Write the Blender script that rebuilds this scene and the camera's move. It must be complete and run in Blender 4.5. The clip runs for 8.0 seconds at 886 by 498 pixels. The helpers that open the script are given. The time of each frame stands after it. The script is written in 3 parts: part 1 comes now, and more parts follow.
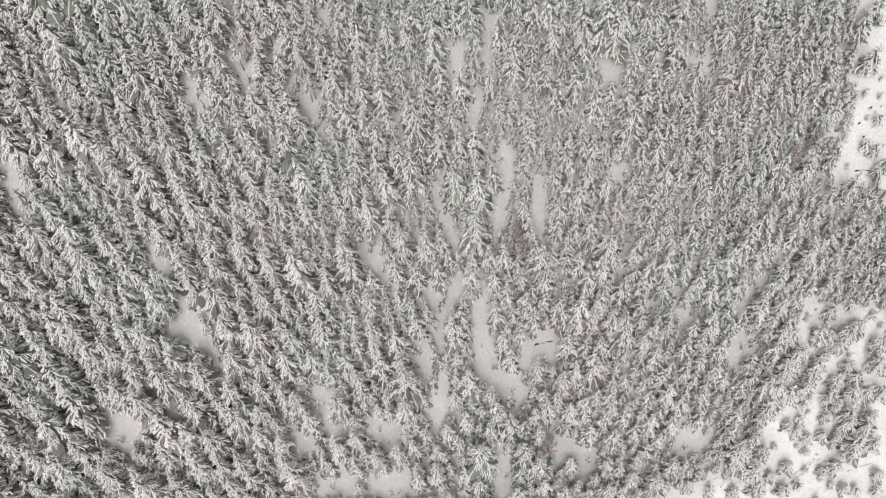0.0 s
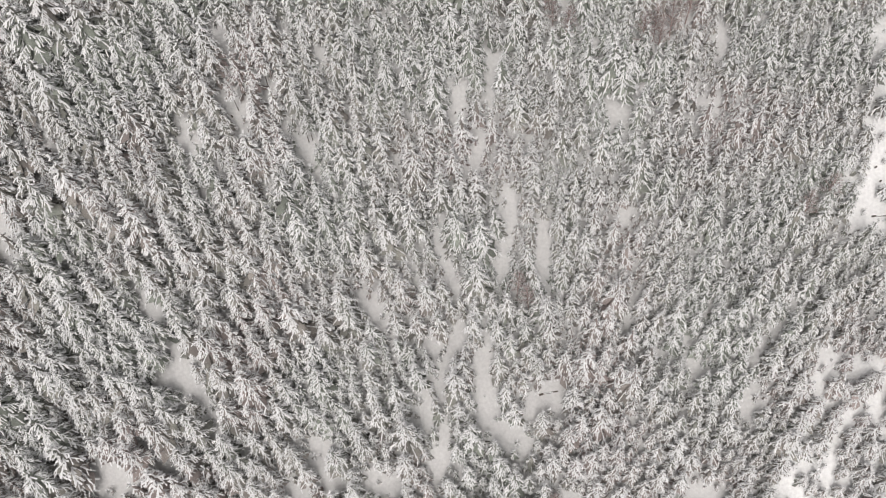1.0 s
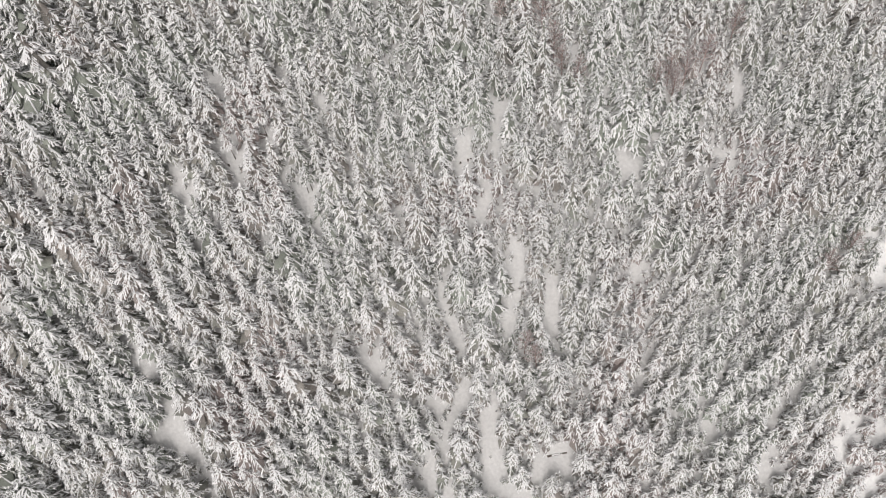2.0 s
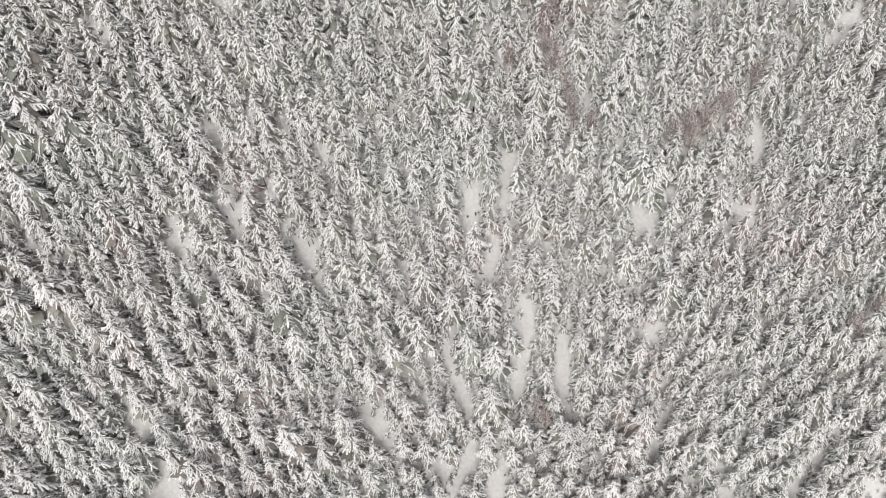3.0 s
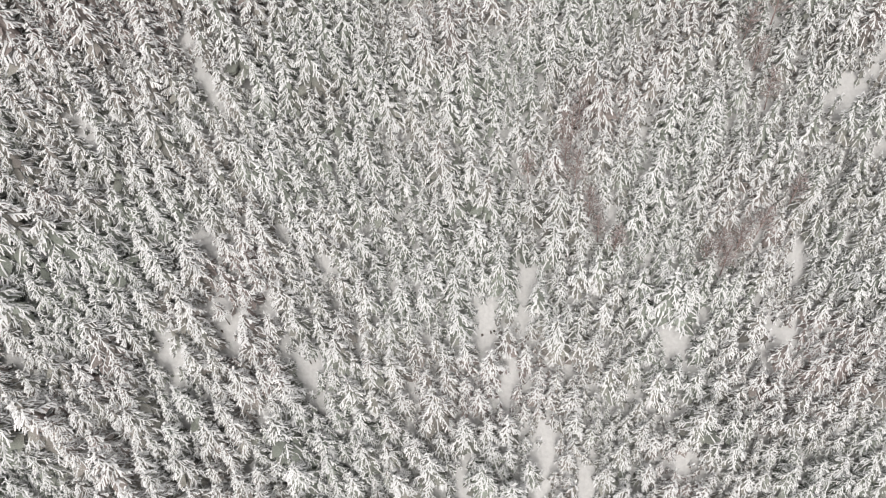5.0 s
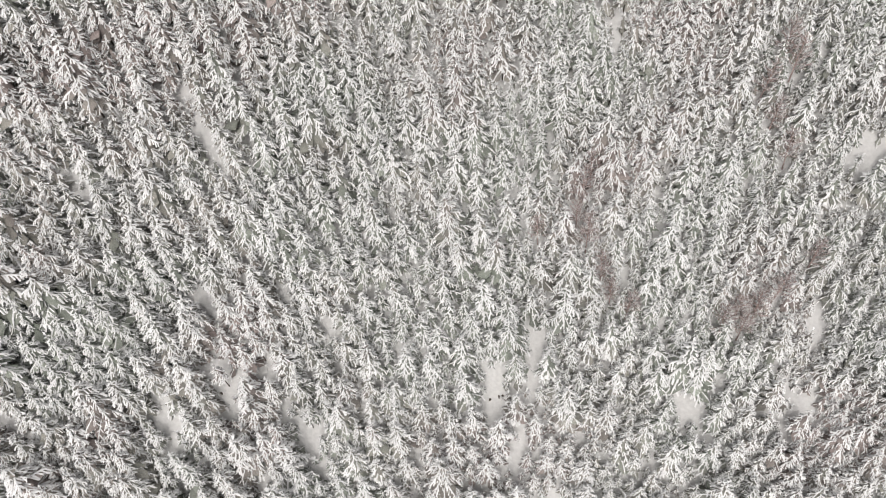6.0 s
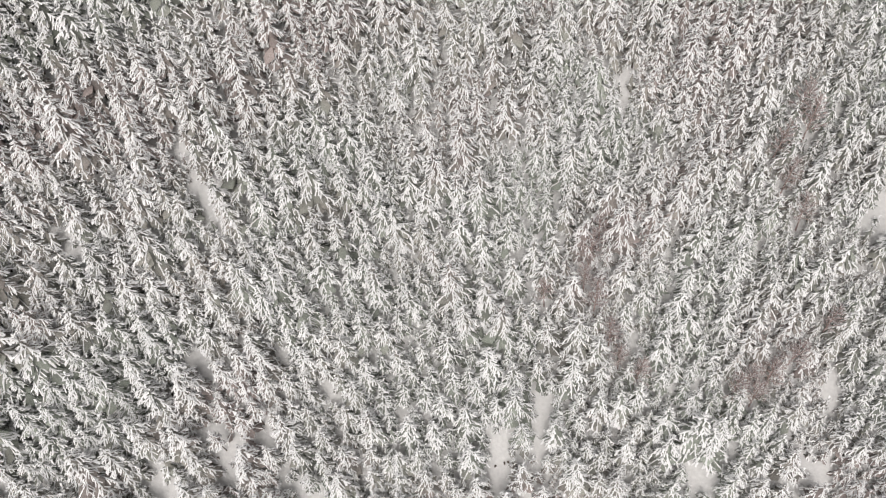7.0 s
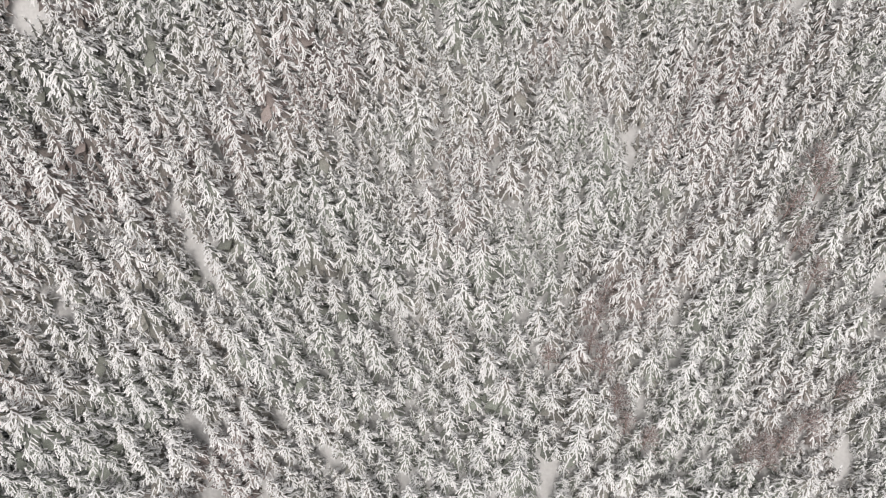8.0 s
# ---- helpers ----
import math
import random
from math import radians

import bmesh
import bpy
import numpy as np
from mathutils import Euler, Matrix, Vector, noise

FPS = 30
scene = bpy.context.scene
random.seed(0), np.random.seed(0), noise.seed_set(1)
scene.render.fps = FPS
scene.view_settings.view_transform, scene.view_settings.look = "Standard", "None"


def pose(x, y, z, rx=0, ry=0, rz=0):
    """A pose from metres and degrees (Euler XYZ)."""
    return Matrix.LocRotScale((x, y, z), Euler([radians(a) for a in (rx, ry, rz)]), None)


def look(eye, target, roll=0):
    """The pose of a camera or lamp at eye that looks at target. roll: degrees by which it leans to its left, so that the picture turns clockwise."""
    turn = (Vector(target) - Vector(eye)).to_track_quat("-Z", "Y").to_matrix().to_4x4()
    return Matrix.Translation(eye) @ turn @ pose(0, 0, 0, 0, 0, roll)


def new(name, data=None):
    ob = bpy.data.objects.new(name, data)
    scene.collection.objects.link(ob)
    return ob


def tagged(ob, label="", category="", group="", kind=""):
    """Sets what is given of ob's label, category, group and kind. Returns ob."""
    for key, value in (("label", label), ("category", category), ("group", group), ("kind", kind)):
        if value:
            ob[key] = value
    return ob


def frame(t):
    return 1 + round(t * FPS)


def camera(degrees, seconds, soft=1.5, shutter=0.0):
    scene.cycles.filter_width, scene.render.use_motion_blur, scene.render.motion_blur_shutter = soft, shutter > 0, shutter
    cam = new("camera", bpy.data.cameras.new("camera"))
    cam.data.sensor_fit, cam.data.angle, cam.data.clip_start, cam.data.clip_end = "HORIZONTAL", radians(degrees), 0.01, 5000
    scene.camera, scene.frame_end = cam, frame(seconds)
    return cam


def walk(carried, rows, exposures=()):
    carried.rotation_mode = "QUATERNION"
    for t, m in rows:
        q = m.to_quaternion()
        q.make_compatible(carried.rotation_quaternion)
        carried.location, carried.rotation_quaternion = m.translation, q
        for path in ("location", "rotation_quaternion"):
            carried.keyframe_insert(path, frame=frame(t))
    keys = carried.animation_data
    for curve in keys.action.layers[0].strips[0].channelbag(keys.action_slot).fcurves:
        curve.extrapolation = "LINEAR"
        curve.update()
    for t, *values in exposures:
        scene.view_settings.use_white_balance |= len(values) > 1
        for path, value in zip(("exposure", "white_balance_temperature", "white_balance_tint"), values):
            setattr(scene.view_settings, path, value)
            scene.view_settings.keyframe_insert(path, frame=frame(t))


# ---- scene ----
cam = camera(66.0, 8.0, soft=1.1)
PATH = [
    (0, (0.000, 0.000, 150.000), (0.000, 5.807, 141.859), 0.00),
    (0.5, (0.066, 6.212, 150.739), (0.062, 12.032, 142.607), -0.08),
    (1, (0.012, 12.917, 151.514), (-0.005, 18.762, 143.401), -0.20),
    (1.5, (-0.236, 19.930, 152.460), (-0.265, 25.807, 144.369), -0.29),
    (3, (-1.915, 41.901, 155.789), (-1.978, 47.828, 147.735), -0.40),
    (3.5, (-2.456, 48.953, 156.916), (-2.530, 54.904, 148.879), -0.45),
    (4, (-3.088, 56.033, 158.132), (-3.168, 62.003, 150.110), -0.47),
    (4.5, (-3.809, 63.081, 159.530), (-3.889, 69.061, 151.515), -0.46),
    (6, (-6.024, 83.441, 165.364), (-6.110, 89.430, 157.357), -0.49),
    (6.5, (-6.575, 89.809, 167.365), (-6.656, 95.811, 159.367), -0.49),
    (7, (-7.069, 95.906, 169.483), (-7.137, 101.925, 161.498), -0.45),
    (7.5, (-7.517, 101.843, 171.761), (-7.569, 107.874, 163.785), -0.38),
    (8, (-7.950, 107.707, 174.144), (-7.983, 113.746, 166.174), -0.29),
]
EXPOSURES = [
    (0.0, -0.31, 6700, 12), (1.5, -0.22, 6700, 13), (4.0, -0.03, 6700, 11), (6.5, -0.03, 6720, 12), (8.0, -0.14, 6750, 13),
]
walk(cam, [(t, look(eye, target, roll)) for t, eye, target, roll in PATH], EXPOSURES)

# ---- overcast daylight ----
SUN_HEIGHT, SUN_TURN = 46.0, 190.0
world = bpy.data.worlds.new("overcast_sky")
scene.world = world
world.use_nodes = True
wn, wl = world.node_tree.nodes, world.node_tree.links
sky = wn.new("ShaderNodeTexSky")
sky.sky_type, sky.sun_disc = "NISHITA", False
sky.sun_elevation, sky.sun_rotation = radians(SUN_HEIGHT), radians(SUN_TURN)
sky.air_density, sky.dust_density, sky.ozone_density = 1.0, 4.0, 1.0
grey = wn.new("ShaderNodeHueSaturation")
grey.inputs["Saturation"].default_value = 0.12
wl.new(sky.outputs["Color"], grey.inputs["Color"])
wl.new(grey.outputs["Color"], wn["Background"].inputs["Color"])
wn["Background"].inputs["Strength"].default_value = 0.15
sun = new("sun", bpy.data.lights.new("sun", "SUN"))
sun.data.energy, sun.data.angle, sun.data.color = 0.6, radians(50), (1.0, 0.97, 0.93)
sun_dir = Vector((math.sin(radians(SUN_TURN)) * math.cos(radians(SUN_HEIGHT)),
                  math.cos(radians(SUN_TURN)) * math.cos(radians(SUN_HEIGHT)), math.sin(radians(SUN_HEIGHT))))
sun.matrix_world = look(sun_dir * 400, (0, 0, 0))


# ---- materials ----
def material(name, colour, rough=0.8, spread=0.15, patch=0.15, grain=6.0, coarse=0.15, bump=0.0, by_island=0.0, spec=0.3, other=None):
    """A surface whose colour wavers at two scales, and from piece to piece."""
    m = bpy.data.materials.new(name)
    m.use_nodes = True
    n, l = m.node_tree.nodes, m.node_tree.links
    p = n["Principled BSDF"]
    p.inputs["Roughness"].default_value = rough
    p.inputs["Specular IOR Level"].default_value = spec
    place = n.new("ShaderNodeNewGeometry")
    total = None
    for scale, amount in ((grain, spread), (coarse, patch)):
        tex = n.new("ShaderNodeTexNoise")
        tex.inputs["Scale"].default_value, tex.inputs["Detail"].default_value = scale, 3
        l.new(place.outputs["Position"], tex.inputs["Vector"])
        span = n.new("ShaderNodeMapRange")
        span.inputs["From Min"].default_value, span.inputs["From Max"].default_value = 0.3, 0.7
        span.inputs["To Min"].default_value, span.inputs["To Max"].default_value = 1 - amount, 1 + amount
        l.new(tex.outputs["Fac"], span.inputs["Value"])
        total = (total, span.outputs[0], tex)
        if bump and scale == grain:
            relief = n.new("ShaderNodeBump")
            relief.inputs["Strength"].default_value, relief.inputs["Distance"].default_value = bump, 0.15
            l.new(tex.outputs["Fac"], relief.inputs["Height"])
            l.new(relief.outputs["Normal"], p.inputs["Normal"])
    mul = n.new("ShaderNodeMath")
    mul.operation = "MULTIPLY"
    l.new(total[0][1], mul.inputs[0])
    l.new(total[1], mul.inputs[1])
    last = mul.outputs[0]
    if by_island:
        span = n.new("ShaderNodeMapRange")
        span.inputs["To Min"].default_value, span.inputs["To Max"].default_value = 1 - by_island, 1 + by_island
        l.new(place.outputs["Random Per Island"], span.inputs["Value"])
        more = n.new("ShaderNodeMath")
        more.operation = "MULTIPLY"
        l.new(last, more.inputs[0])
        l.new(span.outputs[0], more.inputs[1])
        last = more.outputs[0]
    tint = n.new("ShaderNodeVectorMath")
    tint.operation = "SCALE"
    tint.inputs[0].default_value = colour
    if other:
        patches = n.new("ShaderNodeTexNoise")
        patches.inputs["Scale"].default_value, patches.inputs["Detail"].default_value = 0.035, 4
        l.new(place.outputs["Position"], patches.inputs["Vector"])
        span = n.new("ShaderNodeMapRange")
        span.inputs["From Min"].default_value, span.inputs["From Max"].default_value = 0.42, 0.62
        l.new(patches.outputs["Fac"], span.inputs["Value"])
        both = n.new("ShaderNodeMix")
        both.data_type = "RGBA"
        both.inputs["A"].default_value, both.inputs["B"].default_value = (*colour, 1), (*other, 1)
        l.new(span.outputs[0], both.inputs["Factor"])
        l.new(both.outputs["Result"], tint.inputs[0])
    l.new(last, tint.inputs["Scale"])
    l.new(tint.outputs[0], p.inputs["Base Color"])
    return m


SNOW = material("snow_on_boughs", (0.84, 0.84, 0.84), 0.7, 0.05, 0.05, 5.0, 0.08, by_island=0.08)
# darker base tone: holds the shade under the trees, painted in
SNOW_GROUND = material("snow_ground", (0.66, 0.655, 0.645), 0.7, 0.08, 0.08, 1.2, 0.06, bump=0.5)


def paint_stand_shade(m, colour):
    """Paints the stand's shade into the snow: the open slope gets the whiter colour."""
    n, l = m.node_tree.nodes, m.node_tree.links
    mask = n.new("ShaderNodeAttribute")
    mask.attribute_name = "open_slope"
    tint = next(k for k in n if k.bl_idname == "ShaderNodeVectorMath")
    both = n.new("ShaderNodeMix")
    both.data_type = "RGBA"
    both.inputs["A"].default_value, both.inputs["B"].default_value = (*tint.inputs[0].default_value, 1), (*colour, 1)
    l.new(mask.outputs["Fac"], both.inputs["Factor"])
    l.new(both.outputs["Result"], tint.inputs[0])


paint_stand_shade(SNOW_GROUND, (0.88, 0.88, 0.87))
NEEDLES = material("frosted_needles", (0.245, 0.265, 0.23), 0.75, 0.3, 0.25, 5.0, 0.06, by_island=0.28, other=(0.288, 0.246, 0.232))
BARK = material("bark", (0.11, 0.09, 0.075), 0.9, 0.3, 0.2, 9.0, 0.1)
TWIGS = material("bare_twigs", (0.37, 0.285, 0.265), 0.9, 0.2, 0.15, 7.0, 0.1, by_island=0.25)

# ---- ground: one steep hillside that levels out far above and below ----
SLOPE_X, SLOPE_Y, BASE = 0.1035, 0.767, -84.3


# The two open places at the stand's eastern edge, as outlines in the plan.
OPEN_LOWER = [(50, 44), (50, 49), (58, 53), (68, 55), (76, 58), (83, 64), (86, 76), (88, 81), (91, 86), (94, 92), (116, 91), (122, 44)]
OPEN_UPPER = [(104, 156), (107, 148), (104, 139), (101, 131), (96, 126), (101, 118), (102, 114), (117, 110), (122, 156)]


def inside(outline, x, y):
    """Whether a place lies within an outline."""
    odd = False
    for (ax, ay), (bx, by) in zip(outline, outline[1:] + outline[:1]):
        if (ay > y) != (by > y) and x < ax + (y - ay) / (by - ay) * (bx - ax):
            odd = not odd
    return odd


def eased(v, low, high, soft):
    """v between low and high, held level outside, with rounded shoulders."""
    a = soft * math.log1p(math.exp(min((v - low) / soft, 60.0)))
    b = soft * math.log1p(math.exp(min((v - high) / soft, 60.0)))
    return low + a - b


def height(x, y):
    z = SLOPE_X * eased(x, -700, 700, 60) + SLOPE_Y * eased(y, -60, 430, 25) + BASE
    return z + 0.5 * noise.noise((x * 0.05, y * 0.05, 0.0)) + 0.2 * noise.noise((x * 0.17, y * 0.17, 3.0))


def steps():
    """Grid lines: close together on the flown-over slope, wide apart far off."""
    xs = [-2600, -1800, -1200, -800, -500, -320, -220, *range(-170, 171, 2), 220, 320, 500, 800, 1200, 1800, 2600]
    ys = [-2600, -1500, -800, -400, -200, -120, -80, -40, -10, *range(10, 291, 2), 320, 360, 400, 440, 480, 540, 640, 900, 1500, 2600]
    return xs, ys


def build_ground():
    xs, ys = steps()
    verts = [(x, y, height(x, y)) for y in ys for x in xs]
    w = len(xs)
    faces = [(j * w + i, j * w + i + 1, (j + 1) * w + i + 1, (j + 1) * w + i) for j in range(len(ys) - 1) for i in range(w - 1)]
    me = bpy.data.meshes.new("ground")
    me.from_pydata(verts, [], faces)
    me.polygons.foreach_set("use_smooth", [True] * len(faces))
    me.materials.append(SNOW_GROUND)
    # 1 on the open slope, 0 where the stand's shade is painted
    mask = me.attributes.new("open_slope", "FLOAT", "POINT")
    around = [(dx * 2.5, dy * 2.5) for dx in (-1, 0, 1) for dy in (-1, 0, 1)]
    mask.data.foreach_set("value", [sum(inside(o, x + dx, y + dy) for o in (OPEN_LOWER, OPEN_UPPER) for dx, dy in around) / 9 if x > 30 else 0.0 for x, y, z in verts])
    tagged(new("ground", me), "steep hillside under smooth fresh snow", "ground", kind="structure")


build_ground()

# ---- spruces ----
# A tree shape is three soups of triangles: trunk, needles and snow.


class Soup:
    def __init__(self):
        self.v, self.f = [], []

    def add(self, verts, faces):
        k = len(self.v)
        self.v.extend(verts)
        self.f.extend((a + k, b + k, c + k) for a, b, c in faces)

    def arrays(self):
        return np.array(self.v, dtype=np.float32).reshape(-1, 3), np.array(self.f, dtype=np.int32).reshape(-1, 3)


def cone(soup, radius, z0, z1, sides, tip=0.0):
    ring = [(radius * math.cos(i * math.tau / sides), radius * math.sin(i * math.tau / sides), z0) for i in range(sides)]
    soup.add(ring + [(0, 0, z1)], [(i, (i + 1) % sides, sides) for i in range(sides)])


def bow(root, turn, length, rise, droop):
    """Places along a drooping bough: how far out, how far aside, how far above it."""
    c, s = math.cos(turn), math.sin(turn)

    def at(k, side, up):
        out = length * k
        return (root[0] + c * out - s * side, root[1] + s * out + c * side, root[2] + length * (rise * k - droop * k * k) + up)

    return at


def snow_ridge(snow, root, turn, length, rise, droop, width, load):
    """The roll of snow that lies along a bough, from the stem to a blunt end."""
    at = bow(root, turn, length, rise, droop)
    ws, hs = width * load, (0.05 + 0.8 * width) * load
    bent = width * 1.3 * math.sin(29.0 * turn)
    snow.add([at(0.0, -0.7 * ws, 0.02), at(0.0, 0.7 * ws, 0.02), at(0.7, bent - ws, -0.05), at(0.7, bent, hs), at(0.7, bent + ws, -0.05), at(1.0, bent, -0.04)],
             [(0, 3, 2), (0, 1, 3), (1, 4, 3), (2, 3, 5), (3, 4, 5)])


def snow_finger(snow, root, turn, length, rise, droop, width, load):
    """Snow on a hanging side twig: a flat blunt-ended strip, made for the camera's distance."""
    at = bow(root, turn, length, rise, droop)
    ws, tilt = width * load, 0.06 * math.sin(53.0 * turn)
    bent = width * 2.2 * math.sin(37.0 * turn + 11.0 * length)
    snow.add([at(0.0, -0.9 * ws, 0.0), at(0.0, 0.9 * ws, 0.0), at(0.95, bent - ws, tilt), at(1.0, bent + ws, -tilt)], [(0, 1, 3), (0, 3, 2)])


def needle_fan(needles, root, turn, length, rise, droop, spread):
    """The flat spray of needles under the snow, its sides hanging."""
    at = bow(root, turn, length, rise, droop)
    needles.add([at(0.0, 0, -0.05), at(0.5, -spread, -0.12 - 0.45 * spread), at(0.5, 0, -0.1), at(0.5, spread, -0.12 - 0.45 * spread), at(0.9, 0, -0.13)],
                [(0, 1, 2), (0, 2, 3), (1, 4, 2), (2, 4, 3)])


def spruce(seed, boughs=46, tall=12.4, wide=4.3, load=1.0, bare=0.03, fork=3, thick=1.0, low=0.20):
    """A snow-laden spruce: trunk, needles and snow, as arrays."""
    rnd = random.Random(seed)
    trunk, needles, snow = Soup(), Soup(), Soup()
    cone(trunk, 0.17, -0.6, tall * 0.97, 6)
    cone(needles, wide * 0.33, tall * max(0.16, low), tall * 0.93, 7)
    bulge = rnd.uniform(0.62, 0.80)
    lop = rnd.uniform(0, 6)
    turn = rnd.uniform(0, 6)
    for i in range(boughs):
        k = (i + rnd.uniform(0, 1)) / boughs
        f = 1 - (1 - low) * k ** 0.84
        reach = wide * ((1 - f) / (1 - low)) ** bulge * (1 + 0.12 * math.sin(turn - lop))
        turn += 2.39996 + rnd.uniform(-0.5, 0.5)
        length = max(0.6, reach * rnd.choice((0.62, 0.8, 0.9, 1.0, 1.05, 1.18)))
        rise = 0.34 * f ** 3 - 0.16 + rnd.uniform(-0.12, 0.12)
        droop = 0.18 + 0.22 * (1 - f) + rnd.uniform(-0.1, 0.14)
        z = tall * f * 0.985
        width = thick * rnd.uniform(0.088, 0.132)
        heavy = 0 if rnd.random() < bare else load * rnd.uniform(0.8, 1.2)
        start = 0.0 if length < 1.3 else 0.1
        c, s = math.cos(turn), math.sin(turn)
        root = (c * length * start, s * length * start, z + length * rise * start * 0.6)
        needle_fan(needles, root, turn, length * (1 - start), rise, droop, 0.28 * length)
        if not heavy:
            continue
        snow_ridge(snow, root, turn, length * (1 - start), rise, droop, width * 1.1, heavy)
        count = min(3 * fork + 1 if f > 0.38 else 2 * fork - 1, int(length / (0.37 * thick)))
        for j in range(count):
            q = 0.18 + 0.72 * (j + rnd.uniform(0.1, 0.9)) / count
            way = (1 if (i + j) % 2 else -1) * rnd.uniform(0.45, 1.0)
            out = length * q
            base = (c * out, s * out, z + length * (rise * q * 0.95 - droop * q * q) + 0.03)
            twig = min(length * (1.15 - q) * 0.75, 1.3 * thick) * rnd.uniform(0.65, 1.1)
            snow_finger(snow, base, turn + way, max(twig, 0.45), rise - droop * q * 1.4 - rnd.uniform(0.0, 0.25), droop, width * rnd.uniform(0.8, 1.1), heavy)
    for j in range(3):
        snow_finger(snow, (0, 0, tall * (0.90 + 0.03 * j)), turn + 2.1 * j, 0.5, 1.2, 0.3, 0.15, load)
    snow_ridge(snow, (0, 0, tall * 0.93), turn, 0.22, 4.2, 0.2, 0.14, load)
    return [s.arrays() for s in (trunk, needles, snow)]


def sparse_spruce(seed):
    return spruce(seed, 11, 12.4, 4.2, 3.0, fork=0)


# ---- where trees stand ----
# Clearings in the plan: middle, half length, turn in degrees, half width.
TRACK_GAPS = [
    (11, 148, 7, -106, 2.6), (9, 138, 3, -100, 1.4), (4, 147, 3, -95, 2.4), (16, 120, 7, -97, 2.9), (26, 115, 4, -86, 2.3), (-19, 106, 3, -43, 2.4),
    (1, 99, 4, 18, 2.4), (11, 88, 6, -87, 2.7), (18, 77, 4, -27, 2.2), (-1, 74, 4, -105, 2.1), (-32, 72, 5, -62, 2.7),
    (-16, 68, 3, -23, 2.4), (27, 85, 3, 10, 2.6), (0, 115, 6, -66, 1.6), (-1, 89, 2, -81, 1.9), (-12, 135, 2, -71, 1.1),
    (-29, 57, 3, 10, 2.2), (-15, 57, 4, 5, 2.2), (16, 57, 4, -80, 2.2), (31, 65, 3, -60, 1.3), (38, 60, 2, -60, 1.2), (-39, 66, 2, -50, 1.8), (-5, 84, 2, -80, 2.0),
]
WEST_GAPS = [
    (-70, 147, 4, -64, 3.2), (-56, 150, 3, -59, 3.0), (-77, 105, 6, -55, 3.2), (-68, 88, 8, -52, 3.6), (-93, 71, 4, 7, 3.2), (-78, 76, 3, -60, 2.0),
    (-36, 139, 3, -74, 2.3), (-108, 146, 2, -71, 1.2), (-123, 126, 5, -76, 1.7), (-60, 162, 2, -65, 1.3), (-33, 161, 2, -78, 1.2),
    (-90, 187, 2, -47, 1.1), (-61, 169, 5, -78, 1.2), (-42, 165, 1, -78, 0.9), (-46, 153, 2, -72, 1.6), (-98, 236, 2, -82, 2.9),
    (-62, 196, 6, -58, 0.9),
]
EAST_GAPS = [
    (79, 83, 2, -2, 1.4), (83, 96, 7, 46, 0.7), (98, 85, 4, -99, 2.7), (107, 81, 5, -59, 2.9), (48, 143, 3, -104, 2.0),
    (65, 142, 4, -94, 1.9), (48, 102, 4, -107, 1.1), (64, 92, 3, -82, 1.9), (67, 64, 3, -10, 1.2), (48, 135, 1, 38, 1.2),
    (47, 121, 1, 14, 1.9), (67, 143, 2, -35, 2.1), (85, 186, 4, 38, 1.5), (89, 175, 3, 47, 2.2), (29, 206, 1, -78, 1.1),
    (45, 144, 2, 21, 2.4), (70, 155, 1, -68, 1.9), (79, 183, 1, 27, 2.7), (61, 227, 1, 8, 1.6),
]
# Trees that stand out, by their place and size.
STANDING_FAR_WEST = [
    (-112.8, 101.6, 1.19), (-111.6, 87.2, 1.31), (-110.8, 72.7, 1.36), (-106.3, 91.8, 1.29), (-104.8, 102.2, 1.11), (-104.4, 95.9, 1.30), (-101.6, 90.5, 1.16),
    (-100.5, 101.5, 1.04), (-99.8, 137.8, 1.08), (-98.7, 159.6, 1.14), (-97.2, 170.3, 1.17), (-96.9, 153.8, 1.21), (-94.5, 141.1, 1.29), (-93.9, 101.4, 1.26),
    (-92.6, 97.5, 1.08), (-92.2, 85.9, 1.35), (-91.9, 204.3, 1.16), (-91.2, 154.4, 1.29), (-88.9, 124.2, 1.25), (-87.1, 97.6, 1.11), (-87.2, 188.8, 1.12),
    (-87.0, 208.7, 1.15), (-85.7, 169.6, 1.18), (-85.5, 159.1, 1.10), (-82.9, 74.2, 1.29), (-81.5, 87.7, 1.36), (-80.2, 163.5, 1.09), (-80.0, 188.5, 1.10),
]
STANDING_WEST = [
    (-78.7, 169.5, 1.11), (-78.5, 96.4, 1.24), (-77.8, 101.3, 1.14), (-77.0, 110.8, 1.13), (-75.8, 78.4, 1.49), (-75.0, 116.0, 1.08), (-75.0, 175.2, 1.06),
    (-74.5, 129.5, 1.32), (-73.4, 82.3, 1.20), (-72.7, 151.3, 1.26), (-71.0, 210.1, 1.22), (-70.1, 158.2, 1.12), (-69.7, 66.7, 1.22), (-68.0, 85.2, 0.82),
    (-68.5, 72.4, 1.36), (-67.8, 155.5, 1.31), (-67.3, 170.8, 1.02), (-66.6, 79.6, 1.38), (-65.0, 134.8, 0.94), (-63.7, 121.4, 1.25), (-63.2, 112.2, 1.06),
    (-63.1, 65.1, 1.21), (-62.4, 182.0, 1.08), (-61.7, 173.1, 0.89), (-62.0, 157.4, 1.18), (-61.6, 171.2, 0.93), (-61.8, 159.4, 1.21), (-61.0, 203.5, 1.06),
]
